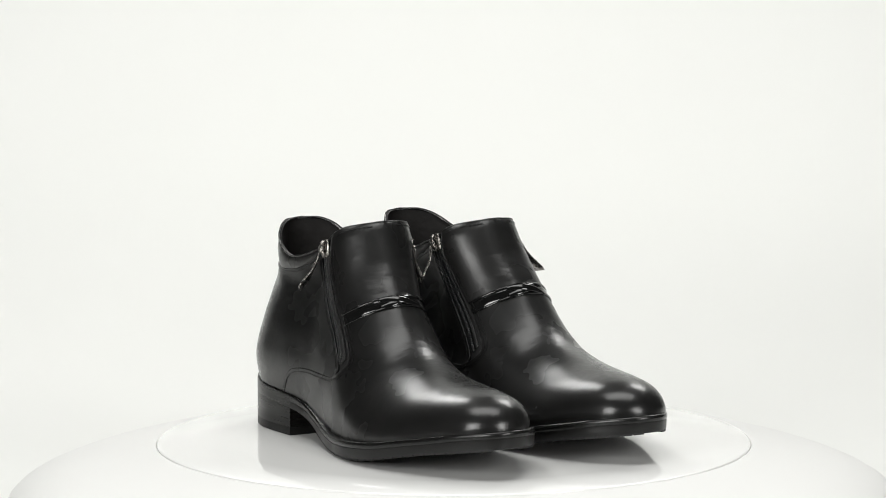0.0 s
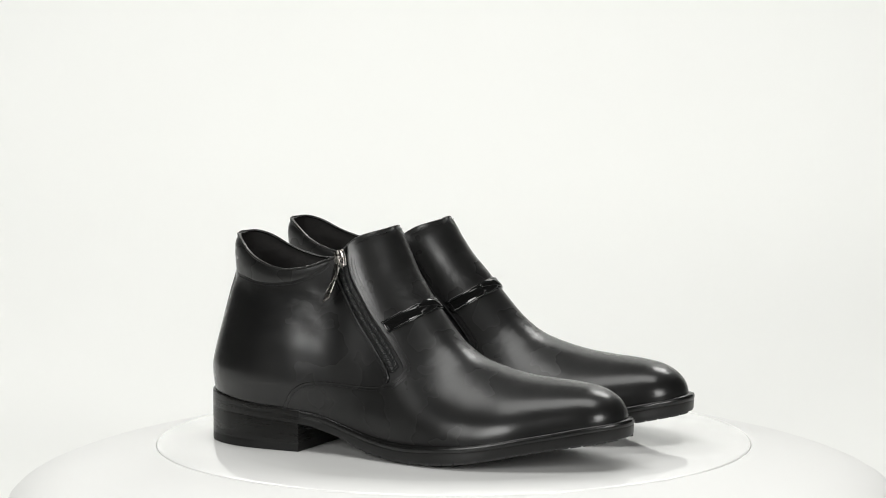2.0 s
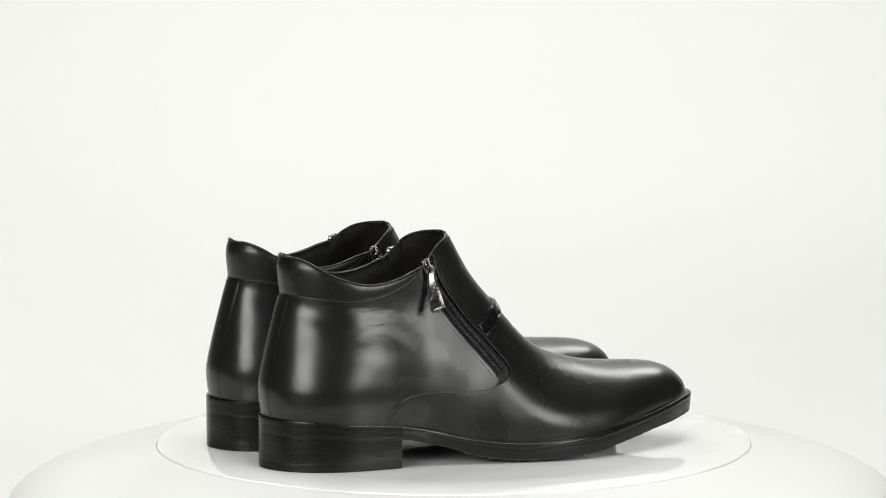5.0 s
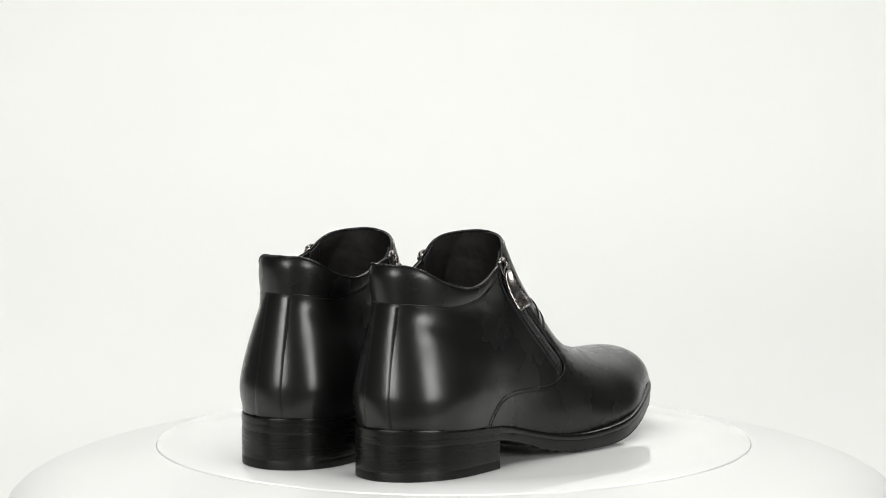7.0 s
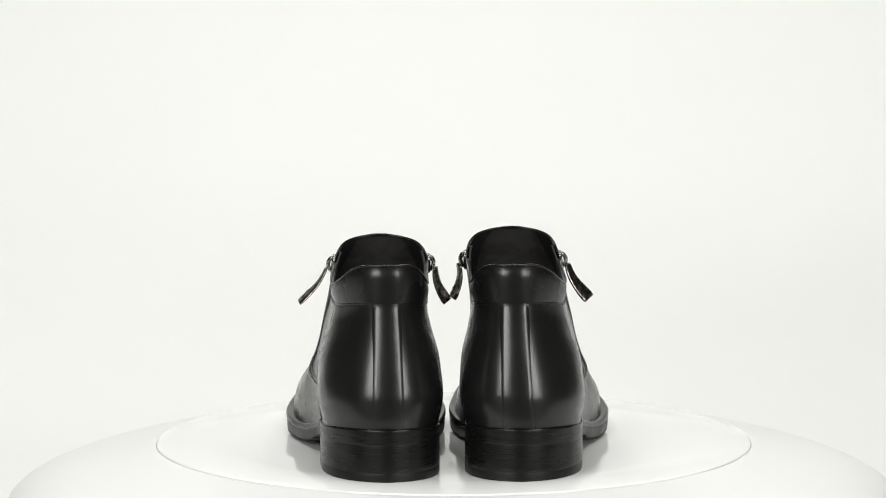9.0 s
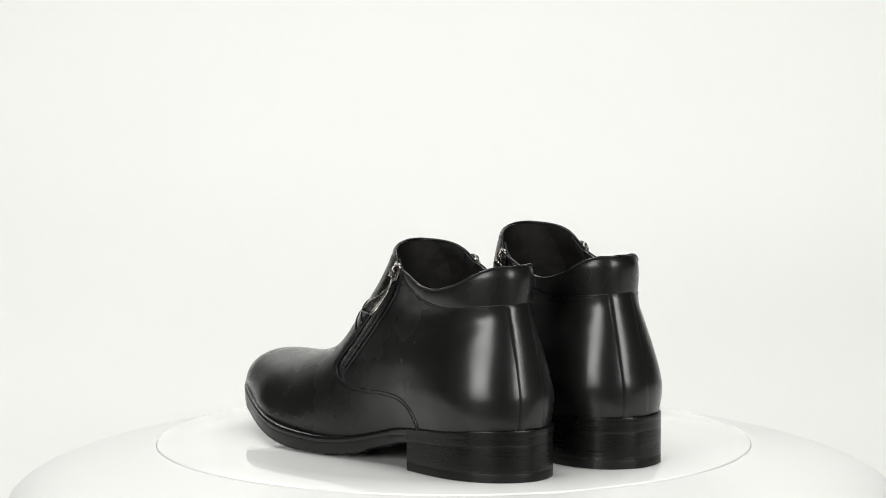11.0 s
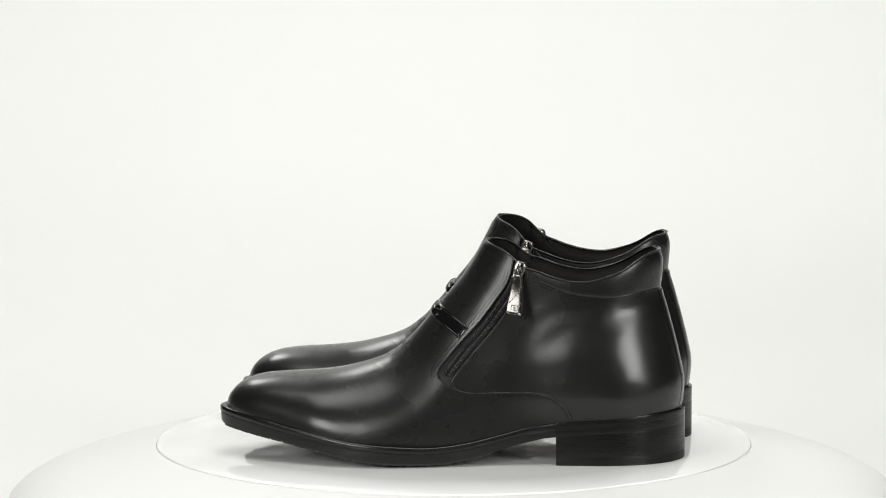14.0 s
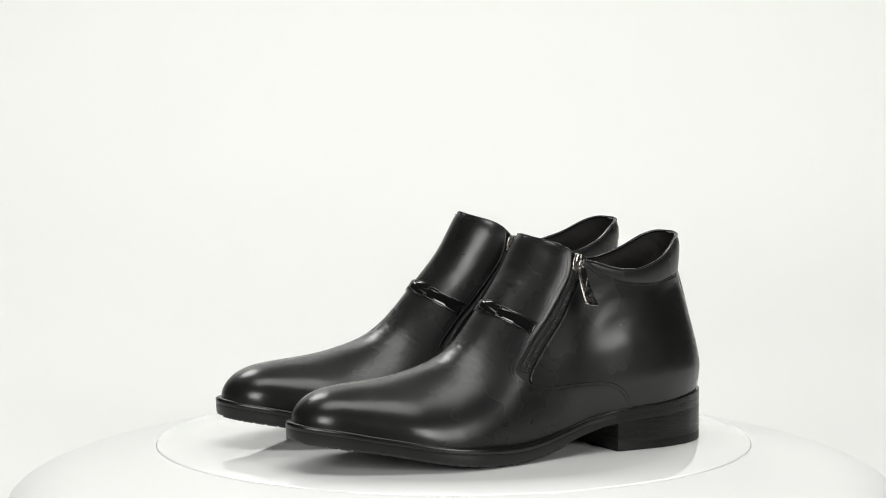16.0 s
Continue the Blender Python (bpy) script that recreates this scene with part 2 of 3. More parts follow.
SHAFT = smooth_fn(np.array([(0, 32.5), (40, 32.5), (70, 31.5), (90, 30.6), (106, 30.3), (120, 31.3), (140, 31.5), (200, 31)]) * MM)
HEEL_RUN = smooth_fn(np.array([(-10, 58), (20, 58), (42, 60), (85, 71), (110, 72), (170, 72)]) * MM)
BULGE = smooth_fn(np.array([(0, -1), (28, -0.5), (46, 3.7), (60, 5.0), (74, 4.4), (90, 1.7), (104, -0.6), (125, 0), (160, 0)]) * MM)


def nearest(curve, x, z):
    """Signed distance to a curve (positive on its right-hand side, going along it) and the nearest point."""
    a, b = curve[:-1], curve[1:]
    ab = b - a
    p = np.stack([x, z], -1)[..., None, :]
    t = np.clip(((p - a) * ab).sum(-1) / (ab ** 2).sum(-1), 0, 1)
    q = a + t[..., None] * ab
    d2 = ((p - q) ** 2).sum(-1)
    k = d2.argmin(-1)
    d = np.sqrt(np.take_along_axis(d2, k[..., None], -1)[..., 0])
    near = np.take_along_axis(q, k[..., None, None].repeat(2, -1), -2)[..., 0, :]
    s = ab[k][..., 0] * (z - a[k][..., 1]) - ab[k][..., 1] * (x - a[k][..., 0])
    return np.where(s <= 0, d, -d), near


def wide2_exact(x, z):
    """The square of the upper's half width at a place of its side view."""
    x, z = np.asarray(x, float), np.asarray(z, float)
    shape = x.shape
    xs, zs = x.ravel(), z.ravel()
    out = np.empty(len(xs))
    for i in range(0, len(xs), 4000):
        xx, zz = xs[i:i + 4000], zs[i:i + 4000]
        df, db = nearest(RIDGE[::3], xx, zz)[0], -nearest(BACK[::3], xx, zz)[0]
        r = RADIUS(xx)
        f = 1 - (1 - np.minimum(df / r, 1)) ** 2
        g = 1 - (1 - np.clip(db / HEEL_RUN(zz), -1, 1)) ** 2.6
        base = LOW(xx) + (SHAFT(xx) - LOW(xx)) * smoothstep(0.018, 0.106, zz) + BULGE(zz) * (1 - smoothstep(0.07, 0.15, xx))
        out[i:i + 4000] = base ** 2 * f * g
    return out.reshape(shape)


STEP = 0.0006
TX, TZ = np.arange(-0.012, 0.318, STEP), np.arange(-0.006, 0.168, STEP)
TABLE = wide2_exact(*np.meshgrid(TX, TZ, indexing="ij"))


def wide2(x, z):
    """The same from a fine table, for speed."""
    i = np.clip((np.asarray(x, float) - TX[0]) / STEP, 0, len(TX) - 1.001)
    j = np.clip((np.asarray(z, float) - TZ[0]) / STEP, 0, len(TZ) - 1.001)
    a, b = i.astype(int), j.astype(int)
    u, v = i - a, j - b
    return (TABLE[a, b] * (1 - u) + TABLE[a + 1, b] * u) * (1 - v) + (TABLE[a, b + 1] * (1 - u) + TABLE[a + 1, b + 1] * u) * v


class Form:
    """One boot's surface: side +1 is the outer side. mirror: +1 when the outer side lies to +y."""

    def __init__(self, mirror, lean, sag):
        self.mirror, self.lean, self.sag = mirror, lean, sag

    def place(self, p):
        """From (x, outward, z) to the boot's own space."""
        p = np.asarray(p, float)
        out = p[..., 1] + self.lean * np.maximum(p[..., 2] - 0.03, 0) + 0.0022 * np.exp(-((p[..., 0] - 0.19) / 0.06) ** 2) - 0.002 * smoothstep(0.22, 0.29, p[..., 0])
        out = out - 0.0024 * (1 - smoothstep(0.0, 0.055, p[..., 0])) - 0.0035 * smoothstep(0.085, 0.14, p[..., 2]) * smoothstep(0.07, 0.115, p[..., 0])
        drop = self.sag * smoothstep(0.105, 0.150, p[..., 2]) * smoothstep(0.092, 0.116, p[..., 0])
        return np.stack([p[..., 0], self.mirror * out, p[..., 2] - drop], -1)

    @staticmethod
    def raw(x, z, side, lift=0.0):
        """Points on the surface, raised by lift, and their normals."""
        x, z = np.asarray(x, float), np.asarray(z, float)
        e = 6e-4
        w2 = wide2(x, z)
        y = np.sqrt(np.maximum(w2, 0))
        nx = -(wide2(x + e, z) - wide2(x - e, z)) / (2 * e)
        nz = -(wide2(x, z + e) - wide2(x, z - e)) / (2 * e)
        n = np.stack([nx, 2 * y * side, nz], -1)
        n /= np.linalg.norm(n, axis=-1, keepdims=True) + 1e-12
        return np.stack([x, y * side, z], -1) + n * np.asarray(lift)[..., None], n


# ---- grid of the upper in its side view ----
def side_grid(nu=190, nv=92):
    su = np.linspace(0, 1, nu)
    su = 0.5 * su + 0.5 * (1 - np.cos(math.pi * su)) / 2
    feather_x = 0.0036 + su * (0.3018 - 0.0036)
    top_all = np.vstack([TOPLINE, RIDGE[1:]])
    s = np.r_[0, np.cumsum(np.linalg.norm(np.diff(top_all, axis=0), axis=1))]

    def s_of(curve_x, ridge):
        part_x = RIDGE[:, 0] if ridge else TOPLINE[:, 0]
        off = len(TOPLINE) - 1 if ridge else 0
        return s[off + int(np.abs(part_x - curve_x).argmin())]

    keys_x = np.array([3.6, 30, 60, 97, 109, 119, 131, 150, 172, 200, 230, 260, 284, 301.8]) * MM
    keys_s = [0, s_of(0.0365, 0), s_of(0.066, 0), s_of(0.103, 0), s_of(0.1115, 0), s_of(0.119, 0), s_of(0.1305, 1), s_of(0.1400, 1), s_of(0.1560, 1), s_of(0.180, 1),
              s_of(0.215, 1), s_of(0.253, 1), s_of(0.285, 1), s[-1]]
    ts = np.interp(feather_x, keys_x, keys_s)
    tx, tz = np.interp(ts, s, top_all[:, 0]), np.interp(ts, s, top_all[:, 1])
    bx, bz = feather_x, FEATHER(feather_x)
    v = np.linspace(0, 1, nv)
    on_ridge = smoothstep(0.105, 0.135, feather_x)[:, None]
    vv = v[None] * (1 - on_ridge) + (1 - (1 - v[None]) ** 2) * on_ridge
    x, z = bx[:, None] * (1 - vv) + tx[:, None] * vv, bz[:, None] * (1 - vv) + tz[:, None] * vv
    # follow the heel's curve
    bk = BACK[::-1]
    zz = z[0]
    bow = np.interp(zz, bk[:, 1], bk[:, 0]) - x[0]
    x = x + bow[None] * (np.clip(1 - su / 0.35, 0, 1) ** 1.5)[:, None]
    x[0] = np.interp(z[0], bk[:, 1], bk[:, 0])
    # settle one end of each grid edge that a seam crosses on the seam
    fixed = np.zeros(x.shape, bool)
    for c in (SEAM, ZIP_REAR, COLLAR_SEAM):
        d, q = nearest(c, x, z)
        hit = np.zeros(x.shape, bool)
        near = np.abs(d) < 0.003
        for a, b in (((slice(None, -1), slice(None)), (slice(1, None), slice(None))), ((slice(None), slice(None, -1)), (slice(None), slice(1, None)))):
            cross = (d[a] * d[b] <= 0) & near[a] & near[b]
            first = np.abs(d[a]) <= np.abs(d[b])
            hit[a] |= cross & first
            hit[b] |= cross & ~first
        hit[0], hit[:, -1], hit[:, 0] = False, False, False
        hit &= ~fixed
        x, z = np.where(hit, q[..., 0], x), np.where(hit, q[..., 1], z)
        fixed |= hit
    return x, z, fixed, on_ridge[:, 0] > 0.999


def inside(poly, x, z):
    """Which points lie in the polygon."""
    c = np.zeros(x.shape, bool)
    for (x0, z0), (x1, z1) in zip(poly, np.roll(poly, -1, 0)):
        cross = (z0 > z) != (z1 > z)
        with np.errstate(divide="ignore", invalid="ignore"):
            c ^= cross & (x < (x1 - x0) * (z - z0) / (z1 - z0) + x0)
    return c


GX, GZ, FIXED, ON_RIDGE = side_grid()
MIDDLE = np.zeros(GX.shape, bool)
MIDDLE[0] = True
MIDDLE[:, -1] |= GX[:, -1] >= 0.1304


def triangles():
    """Grid triangles, each quad split along the seam that runs through it."""
    nu, nv = GX.shape
    i, j = np.meshgrid(np.arange(nu - 1), np.arange(nv - 1), indexing="ij")
    a, b, c, d = i * nv + j, (i + 1) * nv + j, (i + 1) * nv + j + 1, i * nv + j + 1
    f = FIXED.ravel()
    other = (f[b] & f[d] & ~(f[a] & f[c]))[..., None, None]
    t1 = np.stack([np.stack([a, b, c], -1), np.stack([a, c, d], -1)], -2)
    t2 = np.stack([np.stack([a, b, d], -1), np.stack([b, c, d], -1)], -2)
    return np.where(other, t2, t1).reshape(-1, 3)


TRIS = triangles()
ZIP_END = len(SEAM) - int(np.hypot(SEAM[:, 0] - 0.149, SEAM[:, 1] - 0.050).argmin())
FX, FZ = GX.ravel()[TRIS].mean(1), GZ.ravel()[TRIS].mean(1)
IN_VAMP = inside(np.vstack([SEAM, [(0.1115, 0.2), (0.4, 0.2), (0.4, -0.05), (0.070, -0.05)]]), FX, FZ)
IN_ZIP = inside(np.vstack([ZIP_REAR, [(0.103, 0.2), (0.1115, 0.2)], SEAM[::-1][:ZIP_END]]), FX, FZ) & ~IN_VAMP
IN_COLLAR = inside(np.vstack([COLLAR_SEAM, [(0.103, 0.2), (-0.1, 0.2), (-0.1, 0.1135)]]), FX, FZ) & ~IN_VAMP & ~IN_ZIP
IN_QUARTER = ~(IN_VAMP | IN_ZIP | IN_COLLAR)
COLLAR_HIGH = np.interp(GX, TOPLINE[:, 0], TOPLINE[:, 1])
COLLAR_LOW = np.interp(GX, COLLAR_SEAM[:, 0], COLLAR_SEAM[:, 1])
PUFF = np.sin(math.pi * np.clip((GZ - COLLAR_LOW) / np.maximum(COLLAR_HIGH - COLLAR_LOW, 1e-4), 0, 1)) ** 0.6
PUFF *= np.clip((COLLAR_HIGH - COLLAR_LOW) / 0.012, 0, 1)


def creases():
    """Shallow flex folds over the instep."""
    out = 0
    for cx, cz, ang, amp, wave in ((0.190, 0.060, 0.9, 0.00035, 0.0042), (0.205, 0.047, 0.7, 0.00030, 0.005), (0.178, 0.070, 1.0, 0.0003, 0.0036)):
        a = (GX - cx) * math.cos(ang) - (GZ - cz) * math.sin(ang) * 0.6
        r2 = ((GX - cx) / 0.016) ** 2 + ((GZ - cz) / 0.012) ** 2
        out = out + 0.1 * amp * np.sin(2 * math.pi * a / wave + 3 * np.sin(GZ / 0.006) + 2 * np.sin(GX / 0.009)) * np.exp(-r2)
    return out


def dents():
    """Soft hollows and pulls in the leather below the collar and beside the zip."""
    out = 0
    for cx, cz, ang, long, short, amp in ((0.036, 0.101, -0.35, 0.020, 0.0050, -0.00045), (0.060, 0.097, -0.30, 0.022, 0.0045, 0.00040), (0.078, 0.088, -0.55, 0.020, 0.0050, -0.00045),
                                          (0.052, 0.086, -0.45, 0.016, 0.0040, -0.00030), (0.070, 0.075, -0.50, 0.022, 0.0060, 0.00035), (0.100, 0.086, -0.85, 0.016, 0.0050, -0.00035),
                                          (0.046, 0.066, -0.25, 0.020, 0.0060, -0.00030), (0.090, 0.062, -0.40, 0.018, 0.0060, -0.00030), (0.118, 0.066, -0.70, 0.015, 0.0050, 0.0003),
                                          (0.088, 0.104, -0.50, 0.012, 0.0040, 0.00035)):
        a = (GX - cx) * math.cos(ang) + (GZ - cz) * math.sin(ang)
        b = -(GX - cx) * math.sin(ang) + (GZ - cz) * math.cos(ang)
        out = out + amp * np.exp(-(a / (1.2 * long)) ** 2 - (b / (1.3 * short)) ** 2)
    return 1.15 * out * smoothstep(0.008, 0.026, GX)


FOLDS, DENTS = creases(), dents()


def panel(name, form, mask, lift, mat, sides=(1, -1), wall=0.0016):
    """The faces of the grid under the mask, raised by lift, with their edge turned in."""
    verts, faces = [], []
    nu, nv = GX.shape
    n_all = []
    for side in sides:
        flat, n0 = form.raw(GX, GZ, side, 0 * GX)
        n0[MIDDLE, 1] = 0
        flat[MIDDLE, 1] = 0
        n = unit(n0)
        p = flat + n * np.broadcast_to(lift, GX.shape)[..., None]
        base = len(verts)
        verts += list(form.place(p).reshape(-1, 3))
        n_all += list((form.place(p - n * wall)).reshape(-1, 3))
        faces += [tuple(f) for f in (TRIS[mask] + base).tolist()]
    used = sorted({k for f in faces for k in f})
    at = {k: i for i, k in enumerate(used)}
    pts = [tuple(verts[k]) for k in used]
    # join both sides along the middle
    key, remap, out = {}, {}, []
    ins = []
    for i, p in enumerate(pts):
        kk = tuple(round(c * 2e5) for c in p)
        if kk not in key:
            key[kk] = len(out)
            out.append(p)
            ins.append(tuple(n_all[used[i]]))
        remap[i] = key[kk]
    fs = []
    for f in faces:
        g = [remap[at[k]] for k in f]
        g = [g[i] for i in range(3) if g[i] != g[i - 1]]
        if len(g) > 2:
            fs.append(tuple(g))
    count = {}
    for f in fs:
        for a, b in zip(f, f[1:] + f[:1]):
            count.setdefault((min(a, b), max(a, b)), []).append((a, b))
    base = len(out)
    rim = {}
    for e, uses in count.items():
        if len(uses) == 1:
            a, b = uses[0]
            for k in (a, b):
                if k not in rim:
                    rim[k] = len(out)
                    out.append(ins[k])
            fs.append((b, a, rim[a], rim[b]))
    me = mesh_from(name, out, fs, mat)
    me.set_sharp_from_angle(angle=radians(55))
    return me


def ribbon(name, path, normals, across, half, thick, mat, shape=None):
    """A band with a rounded cross-section along a path."""
    n = len(path)
    prof = shape or [(-1, 0), (-1, 0.5), (-0.85, 0.85), (-0.4, 1), (0.4, 1), (0.85, 0.85), (1, 0.5), (1, 0)]
    half = np.broadcast_to(half, (n,))
    verts, faces, k = [], [], len(prof)
    for i in range(n):
        for a, b in prof:
            verts.append(path[i] + across[i] * a * half[i] + normals[i] * b * thick)
    for i in range(n - 1):
        for j in range(k):
            jj = (j + 1) % k
            faces.append((i * k + j, (i + 1) * k + j, (i + 1) * k + jj, i * k + jj))
    faces += [tuple(range(k)), tuple(range((n - 1) * k, n * k))]
    return mesh_from(name, verts, faces, mat)


def unit(v):
    return v / (np.linalg.norm(v, axis=-1, keepdims=True) + 1e-12)


def frames_on(form, curve, side, lift):
    """Points on the surface along a side-view curve, with normals and directions across."""
    p, n = form.raw(curve[:, 0], curve[:, 1], side, np.full(len(curve), lift))
    q = form.place(p)
    nn = unit(form.place(p + n * 0.001) - q)
    t = unit(np.gradient(q, axis=0))
    return q, nn, unit(np.cross(t, nn)), t


def tube(path, radius, k=6):
    n = len(path)
    t = unit(np.gradient(path, axis=0))
    up = np.where(np.abs(t[:, 2:3]) > 0.9, [[1.0, 0, 0]], [[0, 0, 1.0]])
    a = unit(np.cross(t, up))
    b = np.cross(t, a)
    verts, faces = [], []
    for i in range(n):
        for j in range(k):
            w = 2 * math.pi * j / k
            verts.append(path[i] + (a[i] * math.cos(w) + b[i] * math.sin(w)) * radius)
    for i in range(n - 1):
        for j in range(k):
            faces.append((i * k + j, (i + 1) * k + j, (i + 1) * k + (j + 1) % k, i * k + (j + 1) % k))
    faces += [tuple(range(k)), tuple(range((n - 1) * k, n * k))]
    return verts, faces


def join(chunks):
    verts, faces = [], []
    for v, f in chunks:
        o = len(verts)
        verts += list(v)
        faces += [tuple(k + o for k in q) for q in f]
    return verts, faces


BOX_FACES = [(0, 1, 3, 2), (4, 6, 7, 5), (0, 4, 5, 1), (2, 3, 7, 6), (0, 2, 6, 4), (1, 5, 7, 3)]


def brick_at(c, a, b, n):
    """A small block at c with half axes a, b, n."""
    return [c + i * a + j * b + k * n for i in (-1, 1) for j in (-1, 1) for k in (-1, 1)], BOX_FACES


def stitches(form, curve, side, lift, pitch=0.0027):
    q, nn, ac, t = frames_on(form, curve, side, lift)
    s = np.r_[0, np.cumsum(np.linalg.norm(np.diff(q, axis=0), axis=1))]
    out = []
    for d in np.arange(pitch / 2, s[-1], pitch):
        i = int(np.searchsorted(s, d).clip(1, len(s) - 1))
        out.append(brick_at(q[i], t[i] * pitch * 0.36, ac[i] * 0.00024, nn[i] * 0.00022))
    return out


def offset_curve(curve, d):
    t = unit(np.gradient(curve, axis=0))
    return curve + np.stack([-t[:, 1], t[:, 0]], 1) * d


# ---- soles ----
def outline(points, n=130):
    p = np.array(points)
    c = spline(np.vstack([p[1:3][::-1] * [1, -1], p, p[-3:-1][::-1] * [1, -1]]), 1400)
    first, last = int(np.abs(c[:450, 1]).argmin()), 950 + int(np.abs(c[950:, 1]).argmin())
    c = c[first:last + 1]
    c[0], c[-1] = (0, 0), (LENGTH, 0)
    c[:, 0] = np.maximum.accumulate(c[:, 0])
    x = LENGTH * (1 - np.cos(np.linspace(0, math.pi, n))) / 2
    return x, np.interp(x, c[:, 0], c[:, 1])


def slab(name, form, x, wo, wi, rows, mat, rear_mat=None):
    """A closed slab over the footprint. rows: (inset, heights) from the bottom up."""
    n = len(x)
    verts, faces = [], []
    rings = []
    calm = np.interp(x, [0, 0.085, 0.11], [0.1, 0.1, 1.0])
    def run_of(w):
        """Directions along the rim, square to the axis where the rim crosses it."""
        t = unit(np.stack([np.gradient(x), np.gradient(w)], -1))
        if w[0] < 1e-6:
            t[0] = (0, 1)
        if w[-1] < 1e-6:
            t[-1] = (0, -1)
        return t

    to, ti = run_of(wo), run_of(wi)
    for inset, z in rows:
        inset = inset * calm if inset < 0.0025 else inset + 0 * x
        zz = z + 0 * x
        o = form.place(np.stack([x + inset * to[:, 1], np.maximum(wo - inset * to[:, 0], 0), zz], -1))
        i = form.place(np.stack([x + inset * ti[:, 1], -np.maximum(wi - inset * ti[:, 0], 0), zz], -1))
        rings.append((len(verts), len(verts) + n))
        verts += list(o) + list(i)
    for (o0, i0), (o1, i1) in zip(rings, rings[1:]):
        for k in range(n - 1):
            faces.append((o0 + k, o0 + k + 1, o1 + k + 1, o1 + k))
            faces.append((i0 + k + 1, i0 + k, i1 + k, i1 + k + 1))
        faces.append((o0 + n - 1, i0 + n - 1, i1 + n - 1, o1 + n - 1))
        faces.append((i0, o0, o1, i1))
    for (o, i), flip in ((rings[0], 0), (rings[-1], 1)):
        for k in range(n - 1):
            faces.append((o + k, i + k, i + k + 1, o + k + 1))
    me = mesh_from(name, verts, faces, mat)
    me.set_sharp_from_angle(angle=radians(38))
    if rear_mat:
        me.materials.append(rear_mat)
        for f in me.polygons:
            f.material_index = int(f.center.x < 0.0835)
    return me


def build_sole(form, boot):
    x, wo = outline(OUTER)
    _, wi = outline(INNER)
    top, low = FEATHER(x) + 0.002, UNDER(x)
    split = top - 0.0042
    welt = part("welt", slab("welt", form, x, wo, wi, [(0.0007, split - 0.0003), (0.0003, split + 0.0002), (0.0, split + 0.0010), (0.0, top - 0.0012), (0.0006, top - 0.0003),
                                                       (0.0014, top), (0.004, top + 0.0002), (0.009, top - 0.0006)], WELT, STACK), boot, "polished black storm welt")
    sole = part("outsole", slab("outsole", form, x, wo, wi, [(0.005, low + 0.0016), (0.0022, low + 0.0012), (0.0012, low + 0.0016), (0.0006, low + 0.003), (0.0003, split - 0.0004),
                                                      (0.0007, split), (0.003, split + 0.0003)], RUBBER, STACK), boot, "matt black rubber outsole with toe spring")
    # heel
    hx = np.r_[x[x < 0.0815], 0.083]
    ho, hi = np.interp(hx, x, wo), np.interp(hx, x, wi)
    up = UNDER(hx) + 0.0018
    heel = part("heel", slab("heel", form, hx, ho, hi, [(0.0016, 0.0056 + 0 * hx), (0.0009, 0.0060 + 0 * hx), (0.0007, 0.0095 + 0 * hx), (0.0006, up - 0.0012), (0.0016, up - 0.0004), (0.0026, up)], STACK), boot, "stacked black heel block")
    part("top_lift", slab("top_lift", form, hx, ho, hi, [(0.003, 0.0 * hx), (0.0016, 0.0002 + 0 * hx), (0.0009, 0.001 + 0 * hx), (0.0009, 0.0055 + 0 * hx), (0.002, 0.006 + 0 * hx)],
                          RUBBER), heel, "dull rubber heel tip")
    # tread lugs under the edge of the forefoot
    for w, sgn in ((wo, 1), (wi, -1)):
        s = np.r_[0, np.cumsum(np.hypot(np.diff(x), np.diff(w)))]
        a, b = np.interp(0.128, x, s), np.interp(0.3056, x, s)
        for d in np.arange(a, b, 0.0084):
            px, pw = np.interp(d, s, x), np.interp(d, s, w)
            qx, qw = np.interp(d + 0.001, s, x), np.interp(d + 0.001, s, w)
            t = unit(np.array([qx - px, (qw - pw) * sgn, UNDER(qx) - UNDER(px)]))
            n_in = unit(np.array([qw - pw, -sgn * (qx - px), 0.0]))
            c = np.array([px, pw * sgn, UNDER(px) + 0.0020]) + n_in * 0.0042
            v, f = brick_at(c, t * 0.0035, n_in * 0.0032, np.array([0, 0, 0.0012]))
            part("tread_lug", mesh_from("tread_lug", form.place(np.array(v)), f, UNDERSIDE, False), sole)


